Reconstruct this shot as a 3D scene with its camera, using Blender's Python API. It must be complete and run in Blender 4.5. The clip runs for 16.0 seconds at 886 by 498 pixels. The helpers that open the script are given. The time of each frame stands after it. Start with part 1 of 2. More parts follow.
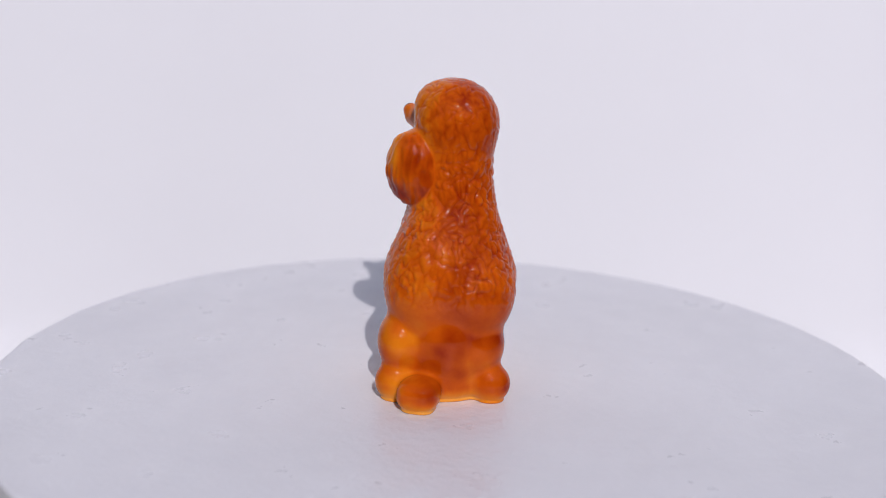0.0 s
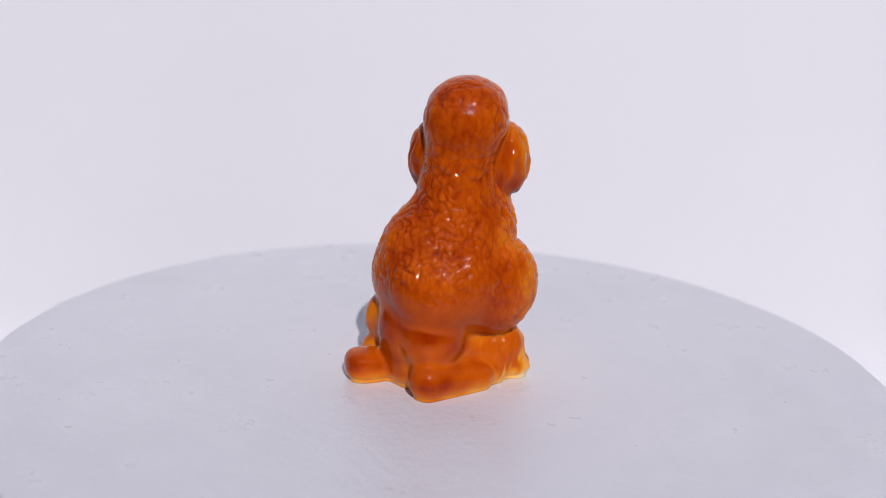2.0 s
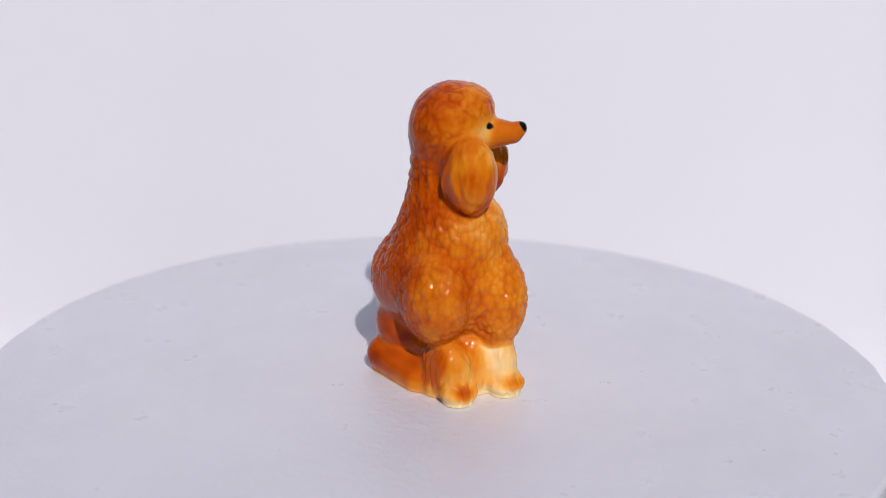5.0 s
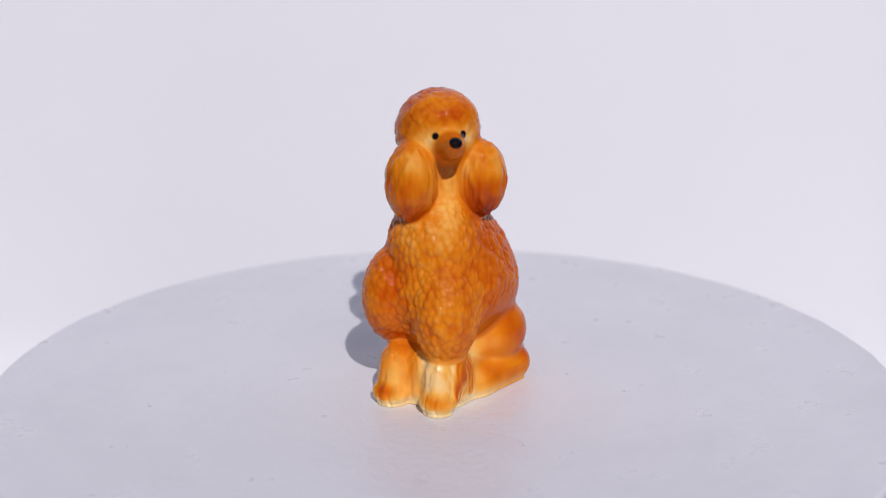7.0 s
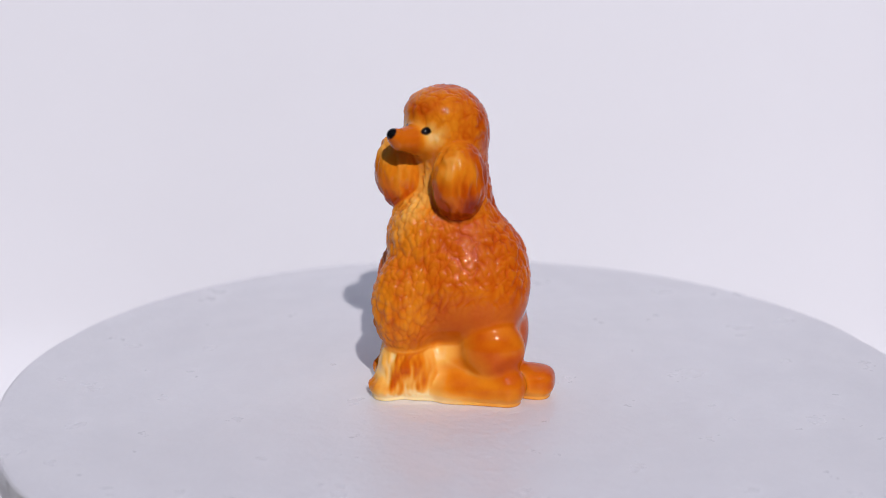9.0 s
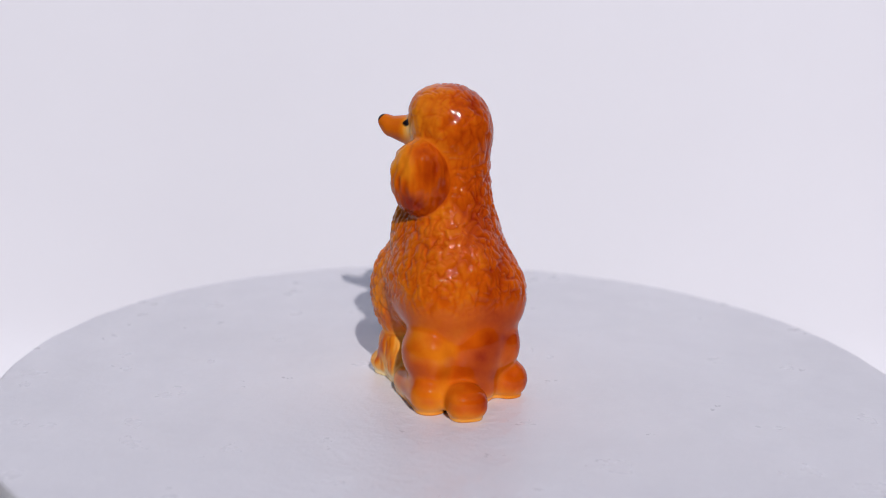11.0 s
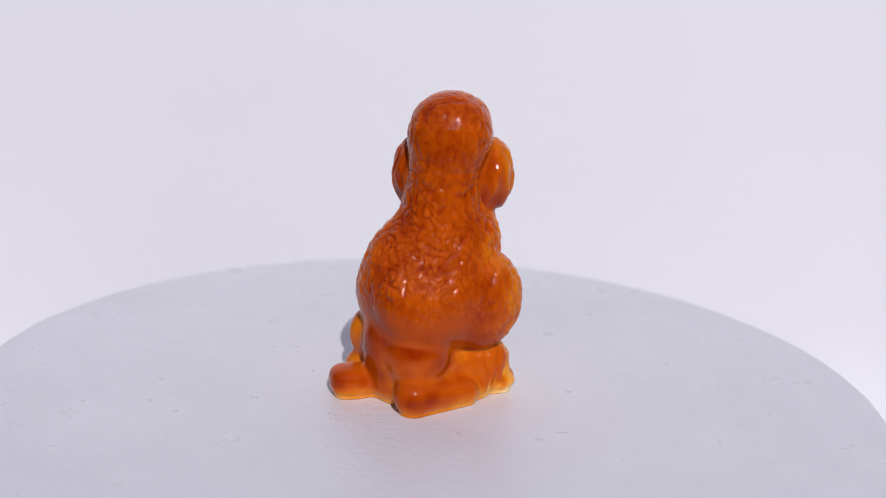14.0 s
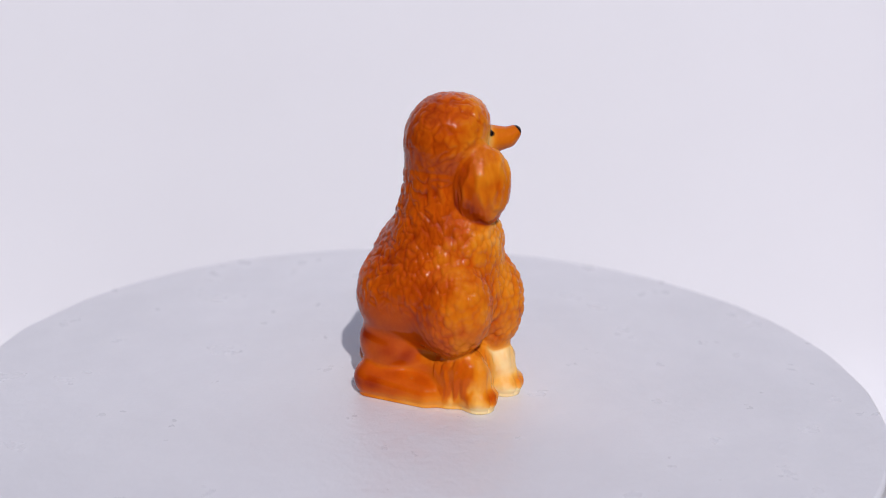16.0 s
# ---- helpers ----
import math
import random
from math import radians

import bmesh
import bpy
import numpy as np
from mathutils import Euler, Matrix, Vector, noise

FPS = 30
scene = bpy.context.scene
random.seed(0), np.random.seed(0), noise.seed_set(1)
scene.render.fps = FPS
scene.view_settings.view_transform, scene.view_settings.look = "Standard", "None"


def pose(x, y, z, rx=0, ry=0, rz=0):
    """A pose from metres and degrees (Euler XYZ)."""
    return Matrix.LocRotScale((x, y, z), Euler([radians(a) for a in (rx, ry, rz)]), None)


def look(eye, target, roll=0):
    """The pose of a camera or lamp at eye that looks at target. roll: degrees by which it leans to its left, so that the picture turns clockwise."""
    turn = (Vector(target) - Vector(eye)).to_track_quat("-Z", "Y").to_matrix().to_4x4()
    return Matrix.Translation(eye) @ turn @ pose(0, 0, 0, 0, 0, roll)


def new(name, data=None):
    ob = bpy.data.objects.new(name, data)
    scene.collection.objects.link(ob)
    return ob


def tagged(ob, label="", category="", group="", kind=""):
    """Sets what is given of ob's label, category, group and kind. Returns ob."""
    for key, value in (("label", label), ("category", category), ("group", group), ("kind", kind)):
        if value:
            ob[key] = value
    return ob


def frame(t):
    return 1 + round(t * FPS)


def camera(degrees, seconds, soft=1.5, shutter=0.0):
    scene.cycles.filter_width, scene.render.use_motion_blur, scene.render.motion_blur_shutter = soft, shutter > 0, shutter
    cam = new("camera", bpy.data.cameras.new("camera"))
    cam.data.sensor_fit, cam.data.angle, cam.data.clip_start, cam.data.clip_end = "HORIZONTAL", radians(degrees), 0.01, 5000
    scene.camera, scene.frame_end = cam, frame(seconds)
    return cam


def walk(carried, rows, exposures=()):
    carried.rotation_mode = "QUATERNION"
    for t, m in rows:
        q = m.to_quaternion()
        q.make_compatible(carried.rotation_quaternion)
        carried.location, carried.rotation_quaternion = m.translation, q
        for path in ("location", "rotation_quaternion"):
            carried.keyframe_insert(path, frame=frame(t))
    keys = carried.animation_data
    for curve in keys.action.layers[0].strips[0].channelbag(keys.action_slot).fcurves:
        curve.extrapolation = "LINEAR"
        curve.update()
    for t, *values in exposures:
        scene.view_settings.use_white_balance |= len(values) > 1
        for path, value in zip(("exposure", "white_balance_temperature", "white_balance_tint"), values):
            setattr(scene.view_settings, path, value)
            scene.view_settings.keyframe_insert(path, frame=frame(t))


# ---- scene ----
cam = camera(33.0, 16.0, soft=1.0)
cam.data.dof.use_dof = True
cam.data.dof.focus_distance, cam.data.dof.aperture_fstop = 0.445, 9.0

# camera: seconds, turn to the left, tilt down (degrees)
SWAY = [(0, 0.384, 16.717), (0.5, 0.429, 16.805), (1, 0.448, 16.801), (1.5, 0.466, 16.822),
        (2, 0.497, 16.857), (2.5, 0.618, 16.820), (3, 0.643, 16.764), (3.5, 0.584, 16.781),
        (4, 0.469, 16.814), (6.5, -0.208, 16.567), (7, -0.083, 16.478), (7.5, 0.182, 16.360),
        (8, 0.358, 16.488), (8.5, 0.422, 16.569), (9, 0.355, 16.545), (9.5, 0.503, 16.570),
        (10, 0.497, 16.544), (12.5, -0.032, 16.476), (13, -0.063, 16.380), (13.5, -0.241, 16.272),
        (14, -0.115, 16.259), (14.5, -0.231, 16.239), (15, -0.184, 16.232), (15.5, -0.199, 16.190),
        (16, -0.175, 16.300)]
EYE = (0.0, -0.432, 0.1706)
ROLL = 1.156
walk(cam, [(t, pose(*EYE, 90 - down, 0, left) @ pose(0, 0, 0, 0, 0, ROLL)) for t, left, down in SWAY],
     exposures=[(0.0, 0.0, 5880, 17.0), (16.0, 0.0, 5880, 17.0)])

# ---------------------------------------------------------------- light
SUN_TO = Vector((0.140, -0.780, 0.608)).normalized()
world = bpy.data.worlds.new("world")
scene.world = world
world.use_nodes = True
wn, wl = world.node_tree.nodes, world.node_tree.links
sky = wn.new("ShaderNodeTexSky")
sky.sky_type, sky.sun_disc = "NISHITA", False
sky.sun_elevation = math.asin(SUN_TO.z)
sky.sun_rotation = math.atan2(SUN_TO.x, SUN_TO.y)
wl.new(sky.outputs[0], wn["Background"].inputs[0])
wn["Background"].inputs[1].default_value = 0.060
sky.ozone_density = 4.0
sun = new("sun", bpy.data.lights.new("sun", "SUN"))
sun.data.energy, sun.data.angle, sun.data.color = 2.90, radians(0.55), (1.0, 0.93, 0.84)
sun.matrix_world = look(SUN_TO * 3, (0, 0, 0))


# ---------------------------------------------------------------- materials
def material(name, rough=0.5):
    m = bpy.data.materials.new(name)
    m.use_nodes = True
    n, l = m.node_tree.nodes, m.node_tree.links
    b = n["Principled BSDF"]
    b.inputs["Roughness"].default_value = rough
    return m, n, l, b


def ramp(n, l, source, stops):
    r = n.new("ShaderNodeValToRGB")
    while len(r.color_ramp.elements) < len(stops):
        r.color_ramp.elements.new(0.5)
    for e, (p, c) in zip(r.color_ramp.elements, stops):
        e.position, e.color = p, (*c, 1)
    l.new(source, r.inputs[0])
    return r.outputs[0]


def noise_tex(n, l, vector, scale, detail=4.0, rough=0.55):
    t = n.new("ShaderNodeTexNoise")
    t.inputs["Scale"].default_value, t.inputs["Detail"].default_value, t.inputs["Roughness"].default_value = scale, detail, rough
    l.new(vector, t.inputs["Vector"])
    return t.outputs["Fac"]


def mix(n, l, fac, a, b, blend="MIX"):
    m = n.new("ShaderNodeMix")
    m.data_type, m.blend_type = "RGBA", blend
    for socket, value in ((m.inputs[0], fac), (m.inputs[6], a), (m.inputs[7], b)):
        if isinstance(value, (int, float)):
            socket.default_value = value
        elif isinstance(value, tuple):
            socket.default_value = (*value, 1)
        else:
            l.new(value, socket)
    return m.outputs[2]


def bump(n, l, b, height, strength, distance):
    k = n.new("ShaderNodeBump")
    k.inputs["Strength"].default_value, k.inputs["Distance"].default_value = strength, distance
    l.new(height, k.inputs["Height"])
    l.new(k.outputs[0], b.inputs["Normal"])
    return k


def glazed_porcelain():
    m, n, l, b = material("glazed_porcelain", 0.06)
    at = n.new("ShaderNodeAttribute")
    at.attribute_name = "glaze"
    pt = n.new("ShaderNodeAttribute")
    pt.attribute_name = "paint"
    co = n.new("ShaderNodeTexCoord").outputs["Object"]
    cloud = noise_tex(n, l, co, 130, 4)
    grain = noise_tex(n, l, co, 900, 3)
    mt = n.new("ShaderNodeMath")
    mt.operation = "MULTIPLY_ADD"
    mt.inputs[1].default_value, mt.inputs[2].default_value = 0.20, -0.10
    l.new(cloud, mt.inputs[0])
    m2 = n.new("ShaderNodeMath")
    m2.operation = "MULTIPLY_ADD"
    m2.inputs[1].default_value = 0.06
    l.new(grain, m2.inputs[0])
    l.new(mt.outputs[0], m2.inputs[2])
    ad = n.new("ShaderNodeMath")
    l.new(at.outputs["Fac"], ad.inputs[0])
    l.new(m2.outputs[0], ad.inputs[1])
    col = ramp(n, l, ad.outputs[0], [(0.0, (0.90, 0.69, 0.34)), (0.25, (0.85, 0.42, 0.07)), (0.5, (0.72, 0.215, 0.004)),
                                      (0.75, (0.53, 0.084, 0.0)), (1.0, (0.27, 0.020, 0.0))])
    col = mix(n, l, pt.outputs["Fac"], col, (0.006, 0.005, 0.005))
    l.new(col, b.inputs["Base Color"])
    b.inputs["Specular IOR Level"].default_value = 0.17
    b.inputs["Roughness"].default_value = 0.055
    b.inputs["Subsurface Weight"].default_value = 0.12
    b.inputs["Subsurface Radius"].default_value = (0.003, 0.0012, 0.0004)
    b.inputs["Subsurface Scale"].default_value = 0.4
    return m


def painted_board():
    m, n, l, b = material("painted_board", 0.5)
    co = n.new("ShaderNodeTexCoord").outputs["Object"]
    large = noise_tex(n, l, co, 14, 5)
    fine = noise_tex(n, l, co, 420, 5, 0.6)
    col = ramp(n, l, large, [(0.3, (0.69, 0.68, 0.69)), (0.62, (0.735, 0.725, 0.735))])
    l.new(col, b.inputs["Base Color"])
    # slightly glossy paint film with flat ripples
    rip = noise_tex(n, l, co, 260, 3, 0.5)
    mm = n.new("ShaderNodeMath")
    mm.operation = "ADD"
    l.new(fine, mm.inputs[0])
    l.new(rip, mm.inputs[1])
    bump(n, l, b, mm.outputs[0], 0.42, 0.0006)
    rr = ramp(n, l, noise_tex(n, l, co, 60, 5), [(0.35, (0.27, 0.27, 0.27)), (0.65, (0.55, 0.55, 0.55))])
    l.new(rr, b.inputs["Roughness"])
    return m


def board_edge():
    m, n, l, b = material("board_edge", 0.45)
    co = n.new("ShaderNodeTexCoord").outputs["Object"]
    col = ramp(n, l, noise_tex(n, l, co, 90, 6, 0.65), [(0.3, (0.42, 0.41, 0.40)), (0.6, (0.66, 0.655, 0.65)), (0.8, (0.72, 0.71, 0.66))])
    l.new(col, b.inputs["Base Color"])
    bump(n, l, b, noise_tex(n, l, co, 300, 5, 0.6), 0.7, 0.0012)
    return m


def backdrop_paper():
    m, n, l, b = material("backdrop_paper", 0.85)
    co = n.new("ShaderNodeTexCoord").outputs["Object"]
    col = ramp(n, l, noise_tex(n, l, co, 2.2, 4), [(0.3, (0.71, 0.705, 0.72)), (0.7, (0.75, 0.745, 0.76))])
    l.new(col, b.inputs["Base Color"])
    bump(n, l, b, noise_tex(n, l, co, 700, 3), 0.08, 0.0004)
    return m


PORCELAIN, BOARD, EDGE, PAPER = glazed_porcelain(), painted_board(), board_edge(), backdrop_paper()


def part(name, bm, mat, parent=None, label="", smooth=False):
    me = bpy.data.meshes.new(name)
    bm.to_mesh(me)
    bm.free()
    me.materials.append(mat)
    me.polygons.foreach_set("use_smooth", [smooth] * len(me.polygons))
    ob = new(name, me)
    if parent:
        ob.parent = parent
    return tagged(ob, label)


# ---------------------------------------------------------------- setting: one white paper sweep
DISC_R, DISC_T = 0.1410, 0.013
FLOOR_Z = -0.250


def paper_sweep():
    """Paper that lies on the table, curves up behind and rises as a wall, its sides bowed gently backwards; 3 mm thick."""
    bm = bmesh.new()
    half, back, curve, top, front, bow = 1.3, 0.46, 0.10, 1.1, -0.16, 1.0
    line = [(front, FLOOR_Z, 0.0)]
    for i in range(17):
        a = math.pi / 2 * i / 16
        line.append((back - curve + curve * math.sin(a), FLOOR_Z + curve - curve * math.cos(a), math.sin(a)))
    line.append((back, top, 1.0))
    outer = [(y + 0.003, z - 0.003, k) for y, z, k in line]
    rows = []
    for i in range(53):
        x = -half + 2 * half * i / 52
        shift = bow * (math.sqrt(1 + (x / bow) ** 2) - 1) * 0.6
        rows.append([bm.verts.new((x, y + k * shift, z)) for y, z, k in line + outer[::-1]])
    n = len(rows[0])
    for one, two in zip(rows, rows[1:]):
        for i in range(n):
            j = (i + 1) % n
            bm.faces.new((one[i], two[i], two[j], one[j]))
    bm.faces.new(rows[0])
    bm.faces.new(rows[-1][::-1])
    bmesh.ops.recalc_face_normals(bm, faces=bm.faces)
    ob = part("backdrop", bm, PAPER, None, smooth=True)
    return tagged(ob, "white paper sweep curving up behind the turntable", "backdrop", kind="structure")


paper_sweep()


def slab(name, lo, hi, mat, label, category):
    bm = bmesh.new()
    bmesh.ops.create_cube(bm, size=1)
    for v in bm.verts:
        v.co = [a + (k + 0.5) * (c - a) for a, c, k in zip(lo, hi, v.co)]
    return tagged(part(name, bm, mat), label, category, kind="structure")


def dark_plaster():
    m, n, l, b = material("dark_plaster", 0.8)
    co = n.new("ShaderNodeTexCoord").outputs["Object"]
    l.new(ramp(n, l, noise_tex(n, l, co, 3, 5), [(0.3, (0.07, 0.065, 0.06)), (0.7, (0.11, 0.10, 0.09))]), b.inputs["Base Color"])
    bump(n, l, b, noise_tex(n, l, co, 90, 4), 0.2, 0.002)
    return m


DARK = dark_plaster()
slab("floor", (-2.6, -2.6, FLOOR_Z - 0.06), (2.6, 0.9, FLOOR_Z - 0.0035), DARK, "dark floor under the paper sweep", "floor")
# unseen walls, added to keep the low sky out of the glaze's reflections
slab("unseen_wall_south", (-2.6, -2.72, FLOOR_Z - 0.06), (2.6, -2.6, 1.55), DARK, "unseen dark wall added behind the viewer to block low sky", "wall")
slab("unseen_wall_west", (-2.72, -2.72, FLOOR_Z - 0.06), (-2.6, 0.9, 1.55), DARK, "unseen dark side wall added to block low sky", "wall")
slab("unseen_wall_east", (2.6, -2.72, FLOOR_Z - 0.06), (2.72, 0.9, 1.55), DARK, "unseen dark side wall added to block low sky", "wall")


# ---------------------------------------------------------------- turntable
def lathe(profile, steps=128, wobble=0.0):
    bm = bmesh.new()
    rings = []
    for r, z in profile:
        ring = []
        for i in range(steps):
            a = 2 * math.pi * i / steps
            k = r
            if wobble and r > DISC_R * 0.9:
                k += wobble * noise.noise((math.cos(a) * 9, math.sin(a) * 9, z * 200))
            ring.append(bm.verts.new((k * math.cos(a), k * math.sin(a), z)))
        rings.append(ring)
    for a, b in zip(rings, rings[1:]):
        for i in range(steps):
            j = (i + 1) % steps
            bm.faces.new((a[i], a[j], b[j], b[i]))
    bm.faces.new(list(reversed(rings[0])))
    bm.faces.new(rings[-1])
    bmesh.ops.recalc_face_normals(bm, faces=bm.faces)
    return bm


DISC_AT, TOP_Z = (0.0024, 0.0044), -0.0012
turntable = tagged(new("turntable"), "round white painted board turning under the porcelain poodle", "turntable")
plate = part("plate", lathe([(0.0005, 0.0), (DISC_R - 0.0012, 0.0), (DISC_R - 0.0004, -0.0004), (DISC_R, -0.0012)], 256, 0.0006), BOARD, turntable)
rim = part("rim", lathe([(DISC_R, -0.00121), (DISC_R + 0.0003, -0.004), (DISC_R - 0.0002, -0.009), (DISC_R - 0.0006, -DISC_T), (0.001, -DISC_T)], 256, 0.0006),
           EDGE, turntable, "rough unpainted grey edge of the board")
for ob in (plate, rim):
    ob.location = (*DISC_AT, TOP_Z)
pivot = part("pivot", lathe([(0.001, FLOOR_Z), (0.07, FLOOR_Z), (0.07, FLOOR_Z + 0.006), (0.03, FLOOR_Z + 0.010), (0.03, -DISC_T - 0.004), (0.001, -DISC_T - 0.004)], 64),
             EDGE, None)
tagged(pivot, "low grey pivot stand under the round board", "stand")


# ---------------------------------------------------------------- porcelain poodle
# Figure space in millimetres: the head looks towards -y, z is up from the board. The body is turned: it faces FRONT.


def body_xy(s, w):
    """s millimetres towards the tail, w to the dog's right."""
    return (0.68 * s - 0.733 * w, 0.733 * s + 0.68 * w)


def ellipsoid(P, c, r, turn=0.0):
    x, y, z = P[0] - c[0], P[1] - c[1], P[2] - c[2]
    if turn:
        k, s = math.cos(radians(turn)), math.sin(radians(turn))
        x, y = k * x + s * y, -s * x + k * y
    k0 = np.sqrt((x / r[0]) ** 2 + (y / r[1]) ** 2 + (z / r[2]) ** 2) + 1e-6
    k1 = np.sqrt((x / r[0] ** 2) ** 2 + (y / r[1] ** 2) ** 2 + (z / r[2] ** 2) ** 2) + 1e-6
    return k0 * (k0 - 1) / k1


def cushion(P, c, r, turn):
    """A rounded block with half sizes r."""
    x, y, z = P[0] - c[0], P[1] - c[1], P[2] - c[2]
    k, s = math.cos(radians(turn)), math.sin(radians(turn))
    x, y = k * x + s * y, -s * x + k * y
    q = (np.abs(x / r[0]) ** 2.7 + np.abs(y / r[1]) ** 2.7 + np.abs(z / r[2]) ** 2.7 + 1e-9) ** (1 / 2.7)
    return (q - 1) * min(r)


def cone(P, a, b, ra, rb):
    """Capsule between a and b whose radius runs from ra to rb."""
    d = [b[i] - a[i] for i in range(3)]
    q = [P[i] - a[i] for i in range(3)]
    h = np.clip((q[0] * d[0] + q[1] * d[1] + q[2] * d[2]) / (d[0] ** 2 + d[1] ** 2 + d[2] ** 2), 0, 1)
    return np.sqrt((q[0] - h * d[0]) ** 2 + (q[1] - h * d[1]) ** 2 + (q[2] - h * d[2]) ** 2) - (ra + h * (rb - ra))


def blend(a, b, k):
    h = np.clip(0.5 + 0.5 * (b - a) / k, 0, 1)
    return b + h * (a - b) - k * h * (1 - h)


BASE = -1.2
TURN = math.degrees(math.atan2(0.733, 0.68))


def lobe(P, s, w, z, r, turn=TURN):
    return ellipsoid(P, (*body_xy(s, w), z), r, turn)


def coat(P):
    d = lobe(P, 1.9, -0.8, 31, (21.5, 17.8, 18.0))
    d = blend(d, cone(P, (2.0, 1.3, 36), (0.6, 1.2, 66), 19.0, 9.0), 6)
    d = blend(d, lobe(P, -6.8, -1.8, 46.5, (11.6, 13.5, 14.2)), 4)
    d = blend(d, lobe(P, 9.9, -3.6, 39.5, (13.2, 12.2, 13.6)), 5)
    for w in (7.6, -8.6):
        d = blend(d, lobe(P, 12.2, w, 29.5, (10.4, 10.2, 12.0)), 6.0)
    d = blend(d, lobe(P, -12.2, -10.0, 27.6, (10.4, 9.4, 15.6)), 3.0)
    d = blend(d, lobe(P, -8.4, 8.6, 30.6, (13.8, 10.0, 15.4)), 1.3)
    return d


def head(P):
    d = ellipsoid(P, (-0.5, -0.6, 80.0), (12.6, 12.3, 12.3))
    d = blend(d, ellipsoid(P, (-0.2, -5.0, 84.6), (10.2, 7.7, 6.8)), 2.0)     # overhanging brow
    return blend(d, cone(P, (0.0, 1.0, 76), (0.9, 1.3, 56), 10.8, 10.2), 3)


def ears(P):
    a = ellipsoid(P, (11.4, -5.8, 65.9), (7.5, 8.8, 11.3), 6)
    b = ellipsoid(P, (-10.1, -9.4, 66.8), (7.5, 8.4, 11.8), -14)
    return np.minimum(a, b)


def face(P):
    d = cone(P, (0.5, -7.0, 77.2), (0.4, -18.8, 78.3), 6.2, 3.2)
    return blend(d, ellipsoid(P, (0.4, -21.3, 80.0), (2.1, 1.8, 1.9)), 1.8)


def forelegs(P):
    d = None
    for w in (5.2, -10.6):
        leg = lobe(P, -11.6, w, 8.0, (9.8, 6.2, 9.8))
        leg = blend(leg, lobe(P, -18.5, w * 1.02 - 0.4, 2.3, (5.4, 5.8, 4.0)), 2.5)
        d = leg if d is None else np.minimum(d, leg)
    return blend(d, lobe(P, -10, -2.5, 6, (8, 7, 13)), 2.0)


def crease(P):
    """1 in the folds between thighs, feet, rump and tail, 0 on their rounds."""
    each = [lobe(P, 11.0, -1.8, 13, (12.8, 11.0, 14)), tail(P)]
    each += [lobe(P, 13.0, w, 15.2, (9.6, 7.0, 9.0)) for w in (-14.4, 9.4)]
    each += [cone(P, (*body_xy(0.8, w), 3.0), (*body_xy(16.6, w), 4.0), 4.2, 5.9) for w in (-15.4, 12.2)]
    each = np.sort(np.array(each), axis=0)
    return np.exp(-np.maximum(each[1] - each[0], 0) / 3.5)


def hindquarters(P):
    d = lobe(P, 10.6, -1.8, 12, (12.6, 13.6, 14))
    d = blend(d, lobe(P, 13.4, -0.6, 19, (10.8, 11.6, 11)), 4)
    for s, w, k in ((13.6, -14.6, 3.2), (12.0, 9.4, 2.8)):
        d = blend(d, lobe(P, s, w, 15.4, (9.4, 7.0, 9.4)), k)
    d = blend(d, lobe(P, 1.0, -2.0, 9, (14, 12, 12)), 4)
    d = blend(d, lobe(P, 8.5, -1.8, 2.8, (12.4, 13.6, 5.8)), 3.5)
    for w, s0, s1, k in ((-15.8, 0.6, 17.6, 2.6), (12.5, -3.0, 15.0, 2.4)):
        d = blend(d, cone(P, (*body_xy(s0, w * 0.9), 2.4), (*body_xy(s1, w), 4.1), 4.0, 6.0), k)
    return d


def tail(P):
    d = cone(P, (12, 8, 3.4), (22.0, 12.6, 3.5), 4.2, 4.3)
    return blend(d, cushion(P, (24.0, 13.6, 3.5), (6.0, 6.2, 4.7), TURN - 12), 2.4)


def below(P):
    """The parts that stand on the board; their lowest millimetre goes straight down to a flat base."""
    P = (P[0], P[1], np.maximum(P[2], 0.0))
    d = blend(hindquarters(P), forelegs(P), 2.2)
    for w in (-11.5, 8.0):
        d = blend(d, cone(P, (*body_xy(-9, w), 2.0), (*body_xy(3, w * 1.15), 2.2), 3.6, 4.2), 3.0)
    return blend(d, tail(P), 1.8)


def solid(P):
    hair = blend(coat(P), head(P), 3)
    d = blend(hair, ears(P), 2.2)
    d = blend(d, face(P), 1.6)
    low = below(P)
    d = blend(d, low, 2.4)
    return np.maximum(d, BASE - P[2])


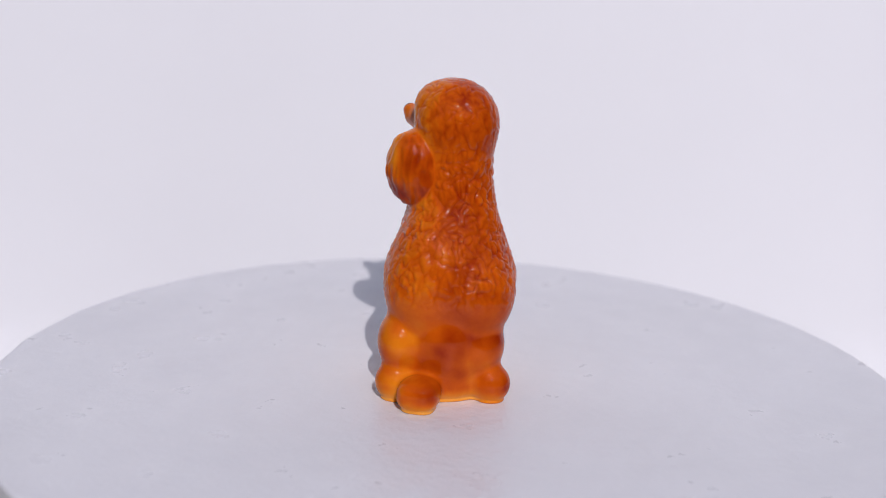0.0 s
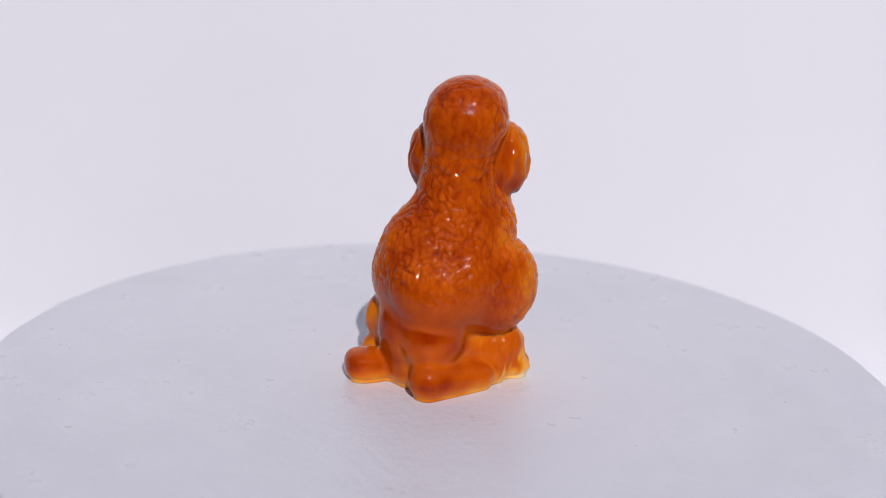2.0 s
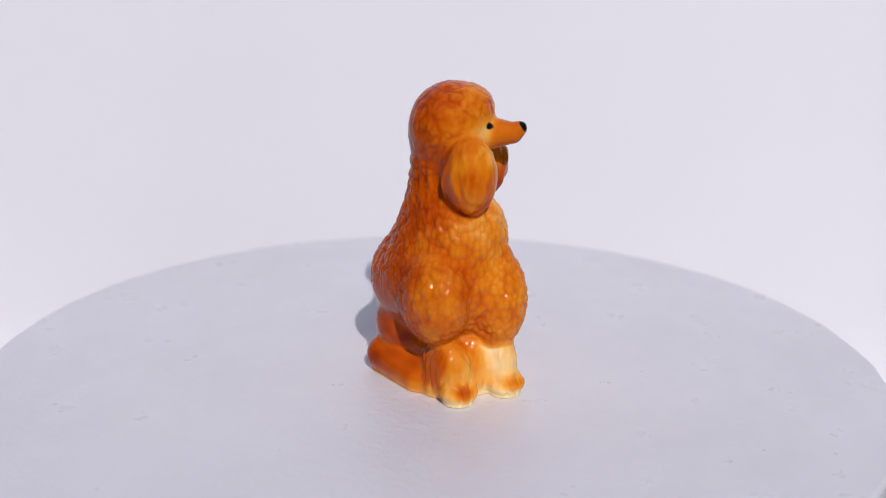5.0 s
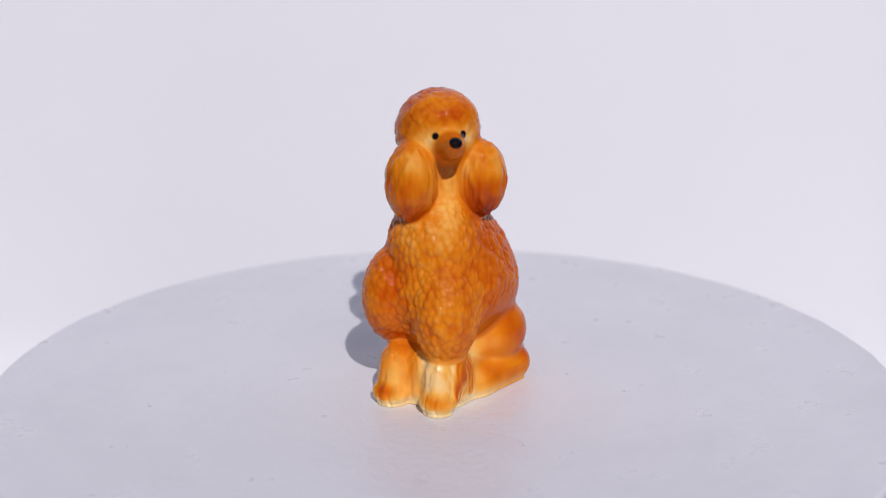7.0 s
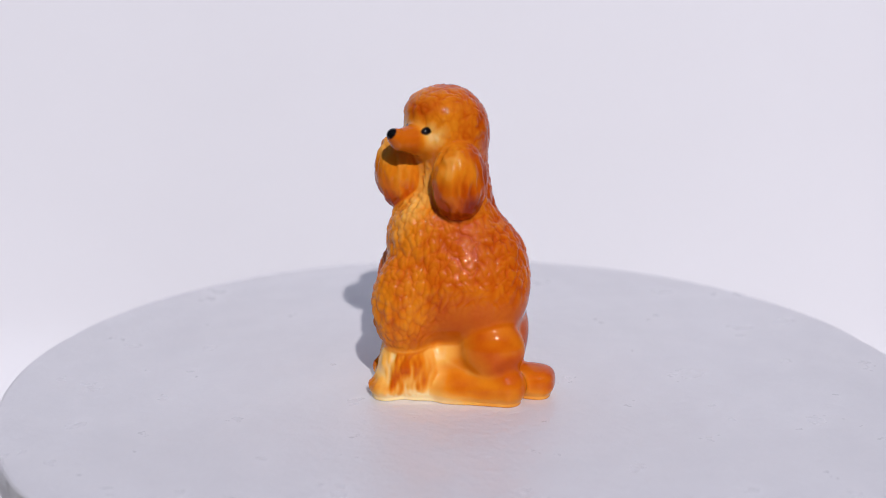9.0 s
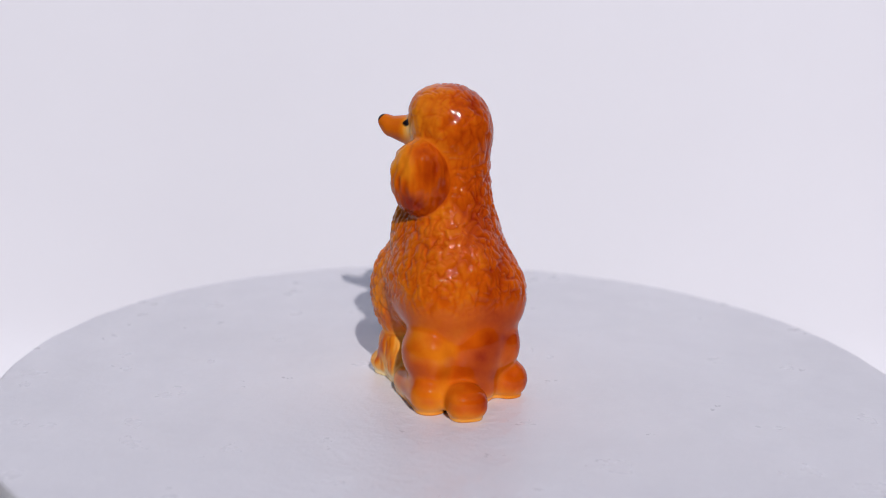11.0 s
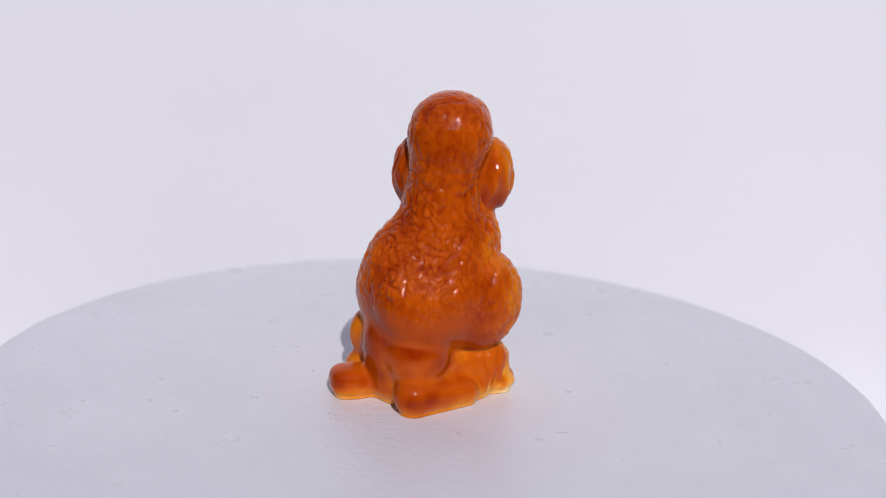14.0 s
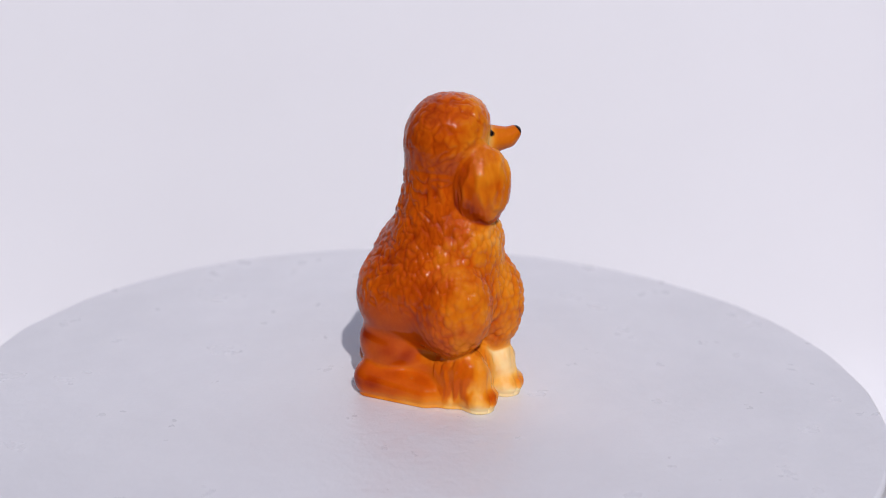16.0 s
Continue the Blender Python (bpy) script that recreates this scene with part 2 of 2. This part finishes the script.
def surface_net(step, lo, hi):
    """Vertices and quads of the zero surface of solid(), on a regular grid."""
    axes = [np.arange(a, b, step, dtype=np.float32) for a, b in zip(lo, hi)]
    D = np.empty([len(a) for a in axes], dtype=np.float32)
    for i in range(0, len(axes[2]), 24):
        G = np.meshgrid(axes[0], axes[1], axes[2][i:i + 24], indexing="ij")
        D[:, :, i:i + 24] = solid(G)
    inside = D < 0
    n = [k - 1 for k in D.shape]
    total = np.zeros(n, np.float32)
    count = np.zeros(n, np.float32)
    place = np.zeros((*n, 3), np.float32)

    def cut(off, size):
        return tuple(slice(o, o + s) for o, s in zip(off, size))
    for axis in range(3):
        others = [k for k in range(3) if k != axis]
        for u in (0, 1):
            for v in (0, 1):
                off = [0, 0, 0]
                off[others[0]], off[others[1]] = u, v
                end = list(off)
                end[axis] = 1
                a, b = D[cut(off, n)], D[cut(end, n)]
                hit = (a < 0) != (b < 0)
                f = np.where(hit, a / np.where(hit, a - b, 1), 0)
                count += hit
                for k in range(3):
                    place[..., k] += hit * (f if k == axis else off[k])
    used = count > 0
    index = np.full(n, -1, np.int64)
    index[used] = np.arange(used.sum())
    cells = np.argwhere(used)
    verts = np.array(lo) + (cells + place[used] / count[used][:, None]) * step
    quads = []
    for axis in range(3):
        u, v = (axis + 1) % 3, (axis + 2) % 3
        m = list(D.shape)
        m[axis] -= 1
        end = [0, 0, 0]
        end[axis] = 1
        a, b = inside[cut([0, 0, 0], m)], inside[cut(end, m)]
        e = np.argwhere(a != b)
        keep = (e[:, u] > 0) & (e[:, v] > 0) & (e[:, u] < n[u]) & (e[:, v] < n[v])
        e = e[keep]
        flip = b[tuple(e.T)]
        corner = []
        for du, dv in ((0, 0), (1, 0), (1, 1), (0, 1)):
            c = e.copy()
            c[:, u] -= du
            c[:, v] -= dv
            corner.append(index[tuple(c.T)])
        qd = np.stack(corner, 1)
        qd[flip] = qd[flip][:, ::-1]
        quads.append(qd)
    return verts, np.concatenate(quads)


def sculpt():
    V, Q = surface_net(0.33, (-30, -34, -2.0), (36, 31, 97))
    for _ in range(2):      # relax the grid steps
        acc = np.zeros_like(V)
        num = np.zeros(len(V))
        for i in range(4):
            for j in (1, 3):
                np.add.at(acc, Q[:, i], V[Q[:, (i + j) % 4]])
                np.add.at(num, Q[:, i], 1)
        V = 0.4 * V + 0.6 * acc / num[:, None]
    P = V.T
    e = 0.15
    N = np.stack([solid(P + e * np.eye(3)[:, [k]]) - solid(P - e * np.eye(3)[:, [k]]) for k in range(3)], 1)
    N /= np.linalg.norm(N, axis=1)[:, None] + 1e-9
    hair, ear, muzzle = np.minimum(coat(P), head(P)), ears(P), face(P)
    low = np.minimum(np.minimum(hindquarters(P), forelegs(P)), tail(P))
    fl = forelegs(P)
    smooth_step = lambda a, b, x: np.clip((x - a) / (b - a), 0, 1) ** 2 * (3 - 2 * np.clip((x - a) / (b - a), 0, 1))
    woolly = smooth_step(-0.2, 1.2, np.minimum(np.minimum(ear, muzzle), low) - hair)
    earish = smooth_step(-0.2, 0.8, np.minimum(hair, muzzle) - ear)
    leggish = smooth_step(0.0, 1.0, np.minimum(hair, np.minimum(hindquarters(P), tail(P))) - fl)
    s = V[:, 0] * 0.68 + V[:, 1] * 0.733
    across = -V[:, 0] * 0.733 + V[:, 1] * 0.68
    z = V[:, 2]
    front = smooth_step(4, -14, s) * smooth_step(66, 58, z)
    crown = smooth_step(66, 72, z)
    woolly = woolly * smooth_step(24, 38, z + 18 * front)
    curl = np.zeros(len(V))
    strand = np.zeros(len(V))
    streak = np.zeros(len(V))
    blot = np.zeros(len(V))
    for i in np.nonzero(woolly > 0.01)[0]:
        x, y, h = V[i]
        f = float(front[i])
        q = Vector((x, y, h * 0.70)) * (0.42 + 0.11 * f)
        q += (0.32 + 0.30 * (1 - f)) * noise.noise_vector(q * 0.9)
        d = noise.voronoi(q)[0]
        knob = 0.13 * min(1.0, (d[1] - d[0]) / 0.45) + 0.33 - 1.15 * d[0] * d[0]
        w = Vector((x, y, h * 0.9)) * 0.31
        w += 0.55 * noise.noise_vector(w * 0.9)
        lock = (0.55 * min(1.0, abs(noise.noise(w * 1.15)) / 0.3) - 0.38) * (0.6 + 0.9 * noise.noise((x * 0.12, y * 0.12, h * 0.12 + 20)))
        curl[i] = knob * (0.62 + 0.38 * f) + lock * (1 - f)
        blot[i] = noise.noise((x * 0.13, y * 0.13, h * 0.10 + 7)) + 0.5 * noise.noise((x * 0.3, y * 0.3, h * 0.22))
    for i in np.nonzero((earish > 0.01) | (leggish > 0.01))[0]:
        x, y, h = V[i]
        a = 0.9 * noise.noise((x * 0.15, y * 0.15, h * 0.15))
        strand[i] = noise.noise((x * 0.42 + a, y * 0.42 + a, h * 0.15)) + 0.6 * noise.noise((x * 0.85 + a, y * 0.85, h * 0.26 + 9))
        streak[i] = noise.noise((x * 0.16, y * 0.16, h * 0.11 + 3))
    puff = smooth_step(1.5, -0.5, lobe(P, -8.4, 8.6, 30.6, (13.8, 10.0, 15.4)))
    depth = (1 - 0.3 * puff) * woolly * curl * (0.90 - 0.10 * front - 0.46 * crown) + (earish * 0.52 + leggish * 0.5) * strand * smooth_step(0.5, 3, z)
    depth = depth - 0.18 * np.exp(-((z - 69.4 - 0.09 * across) / 0.55) ** 2) * smooth_step(-2, 2, V[:, 1]) * woolly     # seam under the topknot
    toe = np.zeros(len(V))
    for w in (5.2, -10.6):      # two grooves part each forepaw's toes
        for k in (-1.7, 1.7):
            toe += np.exp(-((across - w * 1.02 + 0.4 - k) / 0.45) ** 2)
    toe = toe * smooth_step(-18.5, -20.5, s) * smooth_step(6.5, 4.5, z)
    depth = depth - 0.55 * toe
    P0 = P
    ground = smooth_step(BASE, BASE + 1.0, z)
    V = V + N * (depth * ground)[:, None]
    # sprayed glaze: deep amber on the back, paler on chest, cream on face, throat, between the legs and at the feet
    right = smooth_step(-12, 4, across)
    g = 0.52 + 0.09 * puff + 0.29 * smooth_step(-14, 3, s + 7 * right) * (1 - 0.1 * puff) * (0.45 + 0.55 * right) + 0.03 * smooth_step(4, 12, across) * smooth_step(-16, -6, s) * (1 - 0.4 * puff) - 0.06 * smooth_step(4, 14, across)
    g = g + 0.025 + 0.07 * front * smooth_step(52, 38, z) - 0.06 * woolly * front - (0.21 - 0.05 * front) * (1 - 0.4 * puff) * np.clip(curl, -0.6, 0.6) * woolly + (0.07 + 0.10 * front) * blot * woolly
    g = g - 0.12 * smooth_step(70, 78, z) * smooth_step(6, -6, V[:, 1]) * (1 - earish) + 0.06 * earish - (0.10 + 0.17 * smooth_step(-2, 2, V[:, 0])) * earish * smooth_step(64, 74, z) * smooth_step(0, -10, V[:, 1])
    g = g + earish * (0.14 * smooth_step(66, 57, z) + 0.06 * smooth_step(-8, 0, V[:, 1]))
    g = g + 0.22 * earish * streak - 0.10 * strand * earish - 0.12 * strand * leggish + 0.06 * leggish + 0.32 * leggish * streak
    throat = np.exp(-(((V[:, 0] - 0.5) / 5.0) ** 2 + ((z - 64) / 9.0) ** 2)) * smooth_step(-2, -9, V[:, 1])
    cheek = np.exp(-((V[:, 0] - 0.7) / 9.0) ** 4 - ((z - 78.9) / 3.3) ** 2) * smooth_step(-7, -10, V[:, 1]) * smooth_step(-14.5, -11.5, V[:, 1])
    muz = smooth_step(0.2, -0.8, muzzle - np.minimum(hair, ear)) * smooth_step(-13, -16, V[:, 1])
    g = g - 0.36 * throat - 0.44 * cheek + 0.20 * muz
    lower = smooth_step(0.0, 1.5, hair - low)
    cloud = np.zeros(len(V))
    for i in np.nonzero(lower > 0.01)[0]:
        x, y, h = V[i]
        cloud[i] = noise.noise((x * 0.09 + 5, y * 0.09, h * 0.12)) + 0.5 * noise.noise((x * 0.22, y * 0.22 + 3, h * 0.25))
    g = g + 0.20 * lower * (1 - leggish) * cloud
    frontlow = smooth_step(5, -12, s)
    g = g - lower * (0.12 + 0.19 * frontlow) * (1 - 0.55 * leggish * np.clip(strand + 0.4, 0, 1))
    g = g - lower * (0.05 * smooth_step(18, 6, s) + 0.18 * smooth_step(11, -4, s) * smooth_step(4, -6, across)) + lower * 0.03 * smooth_step(16, 24, s)
    g = g + lower * (1 - leggish) * (0.13 + 0.07 * smooth_step(6, 14, across) - 0.22 * crease(P0) * (1 - 0.6 * smooth_step(6, 16, s)))
    outer = 1.4 * smooth_step(6.8, 9.5, across) + 1.7 * smooth_step(-12.0, -14.5, across)
    g = g + leggish * outer * (0.25 + 0.36 * strand) * np.exp(-((s + 12.0) / 6.5) ** 4 - ((z - 7.5) / 7.5) ** 4)
    g = np.where(leggish > 0.5, np.minimum(g, 0.70), g)
    g = g - 0.24 * np.exp(-np.abs(hair - low) / 1.1) * smooth_step(8, -2, s) * smooth_step(40, 30, z)
    g = g - 0.36 * smooth_step(4.2, -0.6, z) * lower
    g = g + 0.24 * np.exp(-(((V[:, 0] - 0.7) / 7.0) ** 2 + ((z - 86.8) / 2.8) ** 2)) * smooth_step(-6, -10, V[:, 1])
    for w in (5.2, -10.6):      # orange toes
        x, y = body_xy(-22.5, w)
        g = g + 0.34 * np.exp(-((V[:, 0] - x) ** 2 + (V[:, 1] - y) ** 2) / 12.0) * smooth_step(0.6, 2.0, z) * smooth_step(7, 4, z)
    # eyes and nose in black
    black = np.zeros(len(V))
    dist = np.sqrt(((V - np.array((0.4, -22.6, 81.0))) ** 2).sum(1))
    black = smooth_step(2.2, 1.85, dist)
    for x in (4.4, -3.4):       # almond eyes
        dist = np.sqrt((V[:, 0] - x) ** 2 + ((z - 80.6) * 0.95) ** 2 + (0.45 * (V[:, 1] + 11.6)) ** 2)
        black = np.maximum(black, smooth_step(1.35, 1.05, dist))
    V[:, 0] += 0.009 * z
    V[:, 1] -= 0.012 * z
    me = bpy.data.meshes.new("dog_figurine")
    me.from_pydata((V * 0.001).tolist(), [], Q.tolist())
    me.polygons.foreach_set("use_smooth", [True] * len(me.polygons))
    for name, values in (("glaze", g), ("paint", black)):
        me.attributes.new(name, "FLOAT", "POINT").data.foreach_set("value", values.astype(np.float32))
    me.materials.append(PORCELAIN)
    return me


poodle = tagged(new("dog_figurine", sculpt()), "glazed amber porcelain poodle figurine sitting with turned head", "figurine")



# ---------------------------------------------------------------- turning
LEAN = (0.034, -1.604)


# seconds and the degrees by which the board runs ahead of its even pace
PACE = [(0, -0.12), (0.5, 0.01), (1, -0.15), (1.5, 0.12), (2, -0.32), (2.5, 0.06), (3, 0.01),
        (3.5, 0.31), (4, 0.07), (6.5, -0.09), (7, 0.17), (7.5, -0.10), (8, -0.42), (8.5, 0.23),
        (9, 0.02), (9.5, -0.03), (10, 0.21), (12.5, -0.69), (13, -0.50), (13.5, 0.01), (14, 0.16),
        (14.5, 0.54), (15, 0.12), (15.5, 0.36), (16, 0.04)]


def motions():
    rows = []
    seconds, ahead = [p[0] for p in PACE], [p[1] for p in PACE]
    for i in range(33):
        t = i * 0.5
        turn = -29.974 * t + 221.38 + float(np.interp(t, seconds, ahead))
        rows.append((t, pose(0, 0, 0, 0, 0, turn) @ pose(0, 0, 0, LEAN[0], 0, 0) @ pose(0, 0, 0, 0, LEAN[1], 0)))
    for thing in (turntable, poodle):
        walk(thing, rows)


motions()
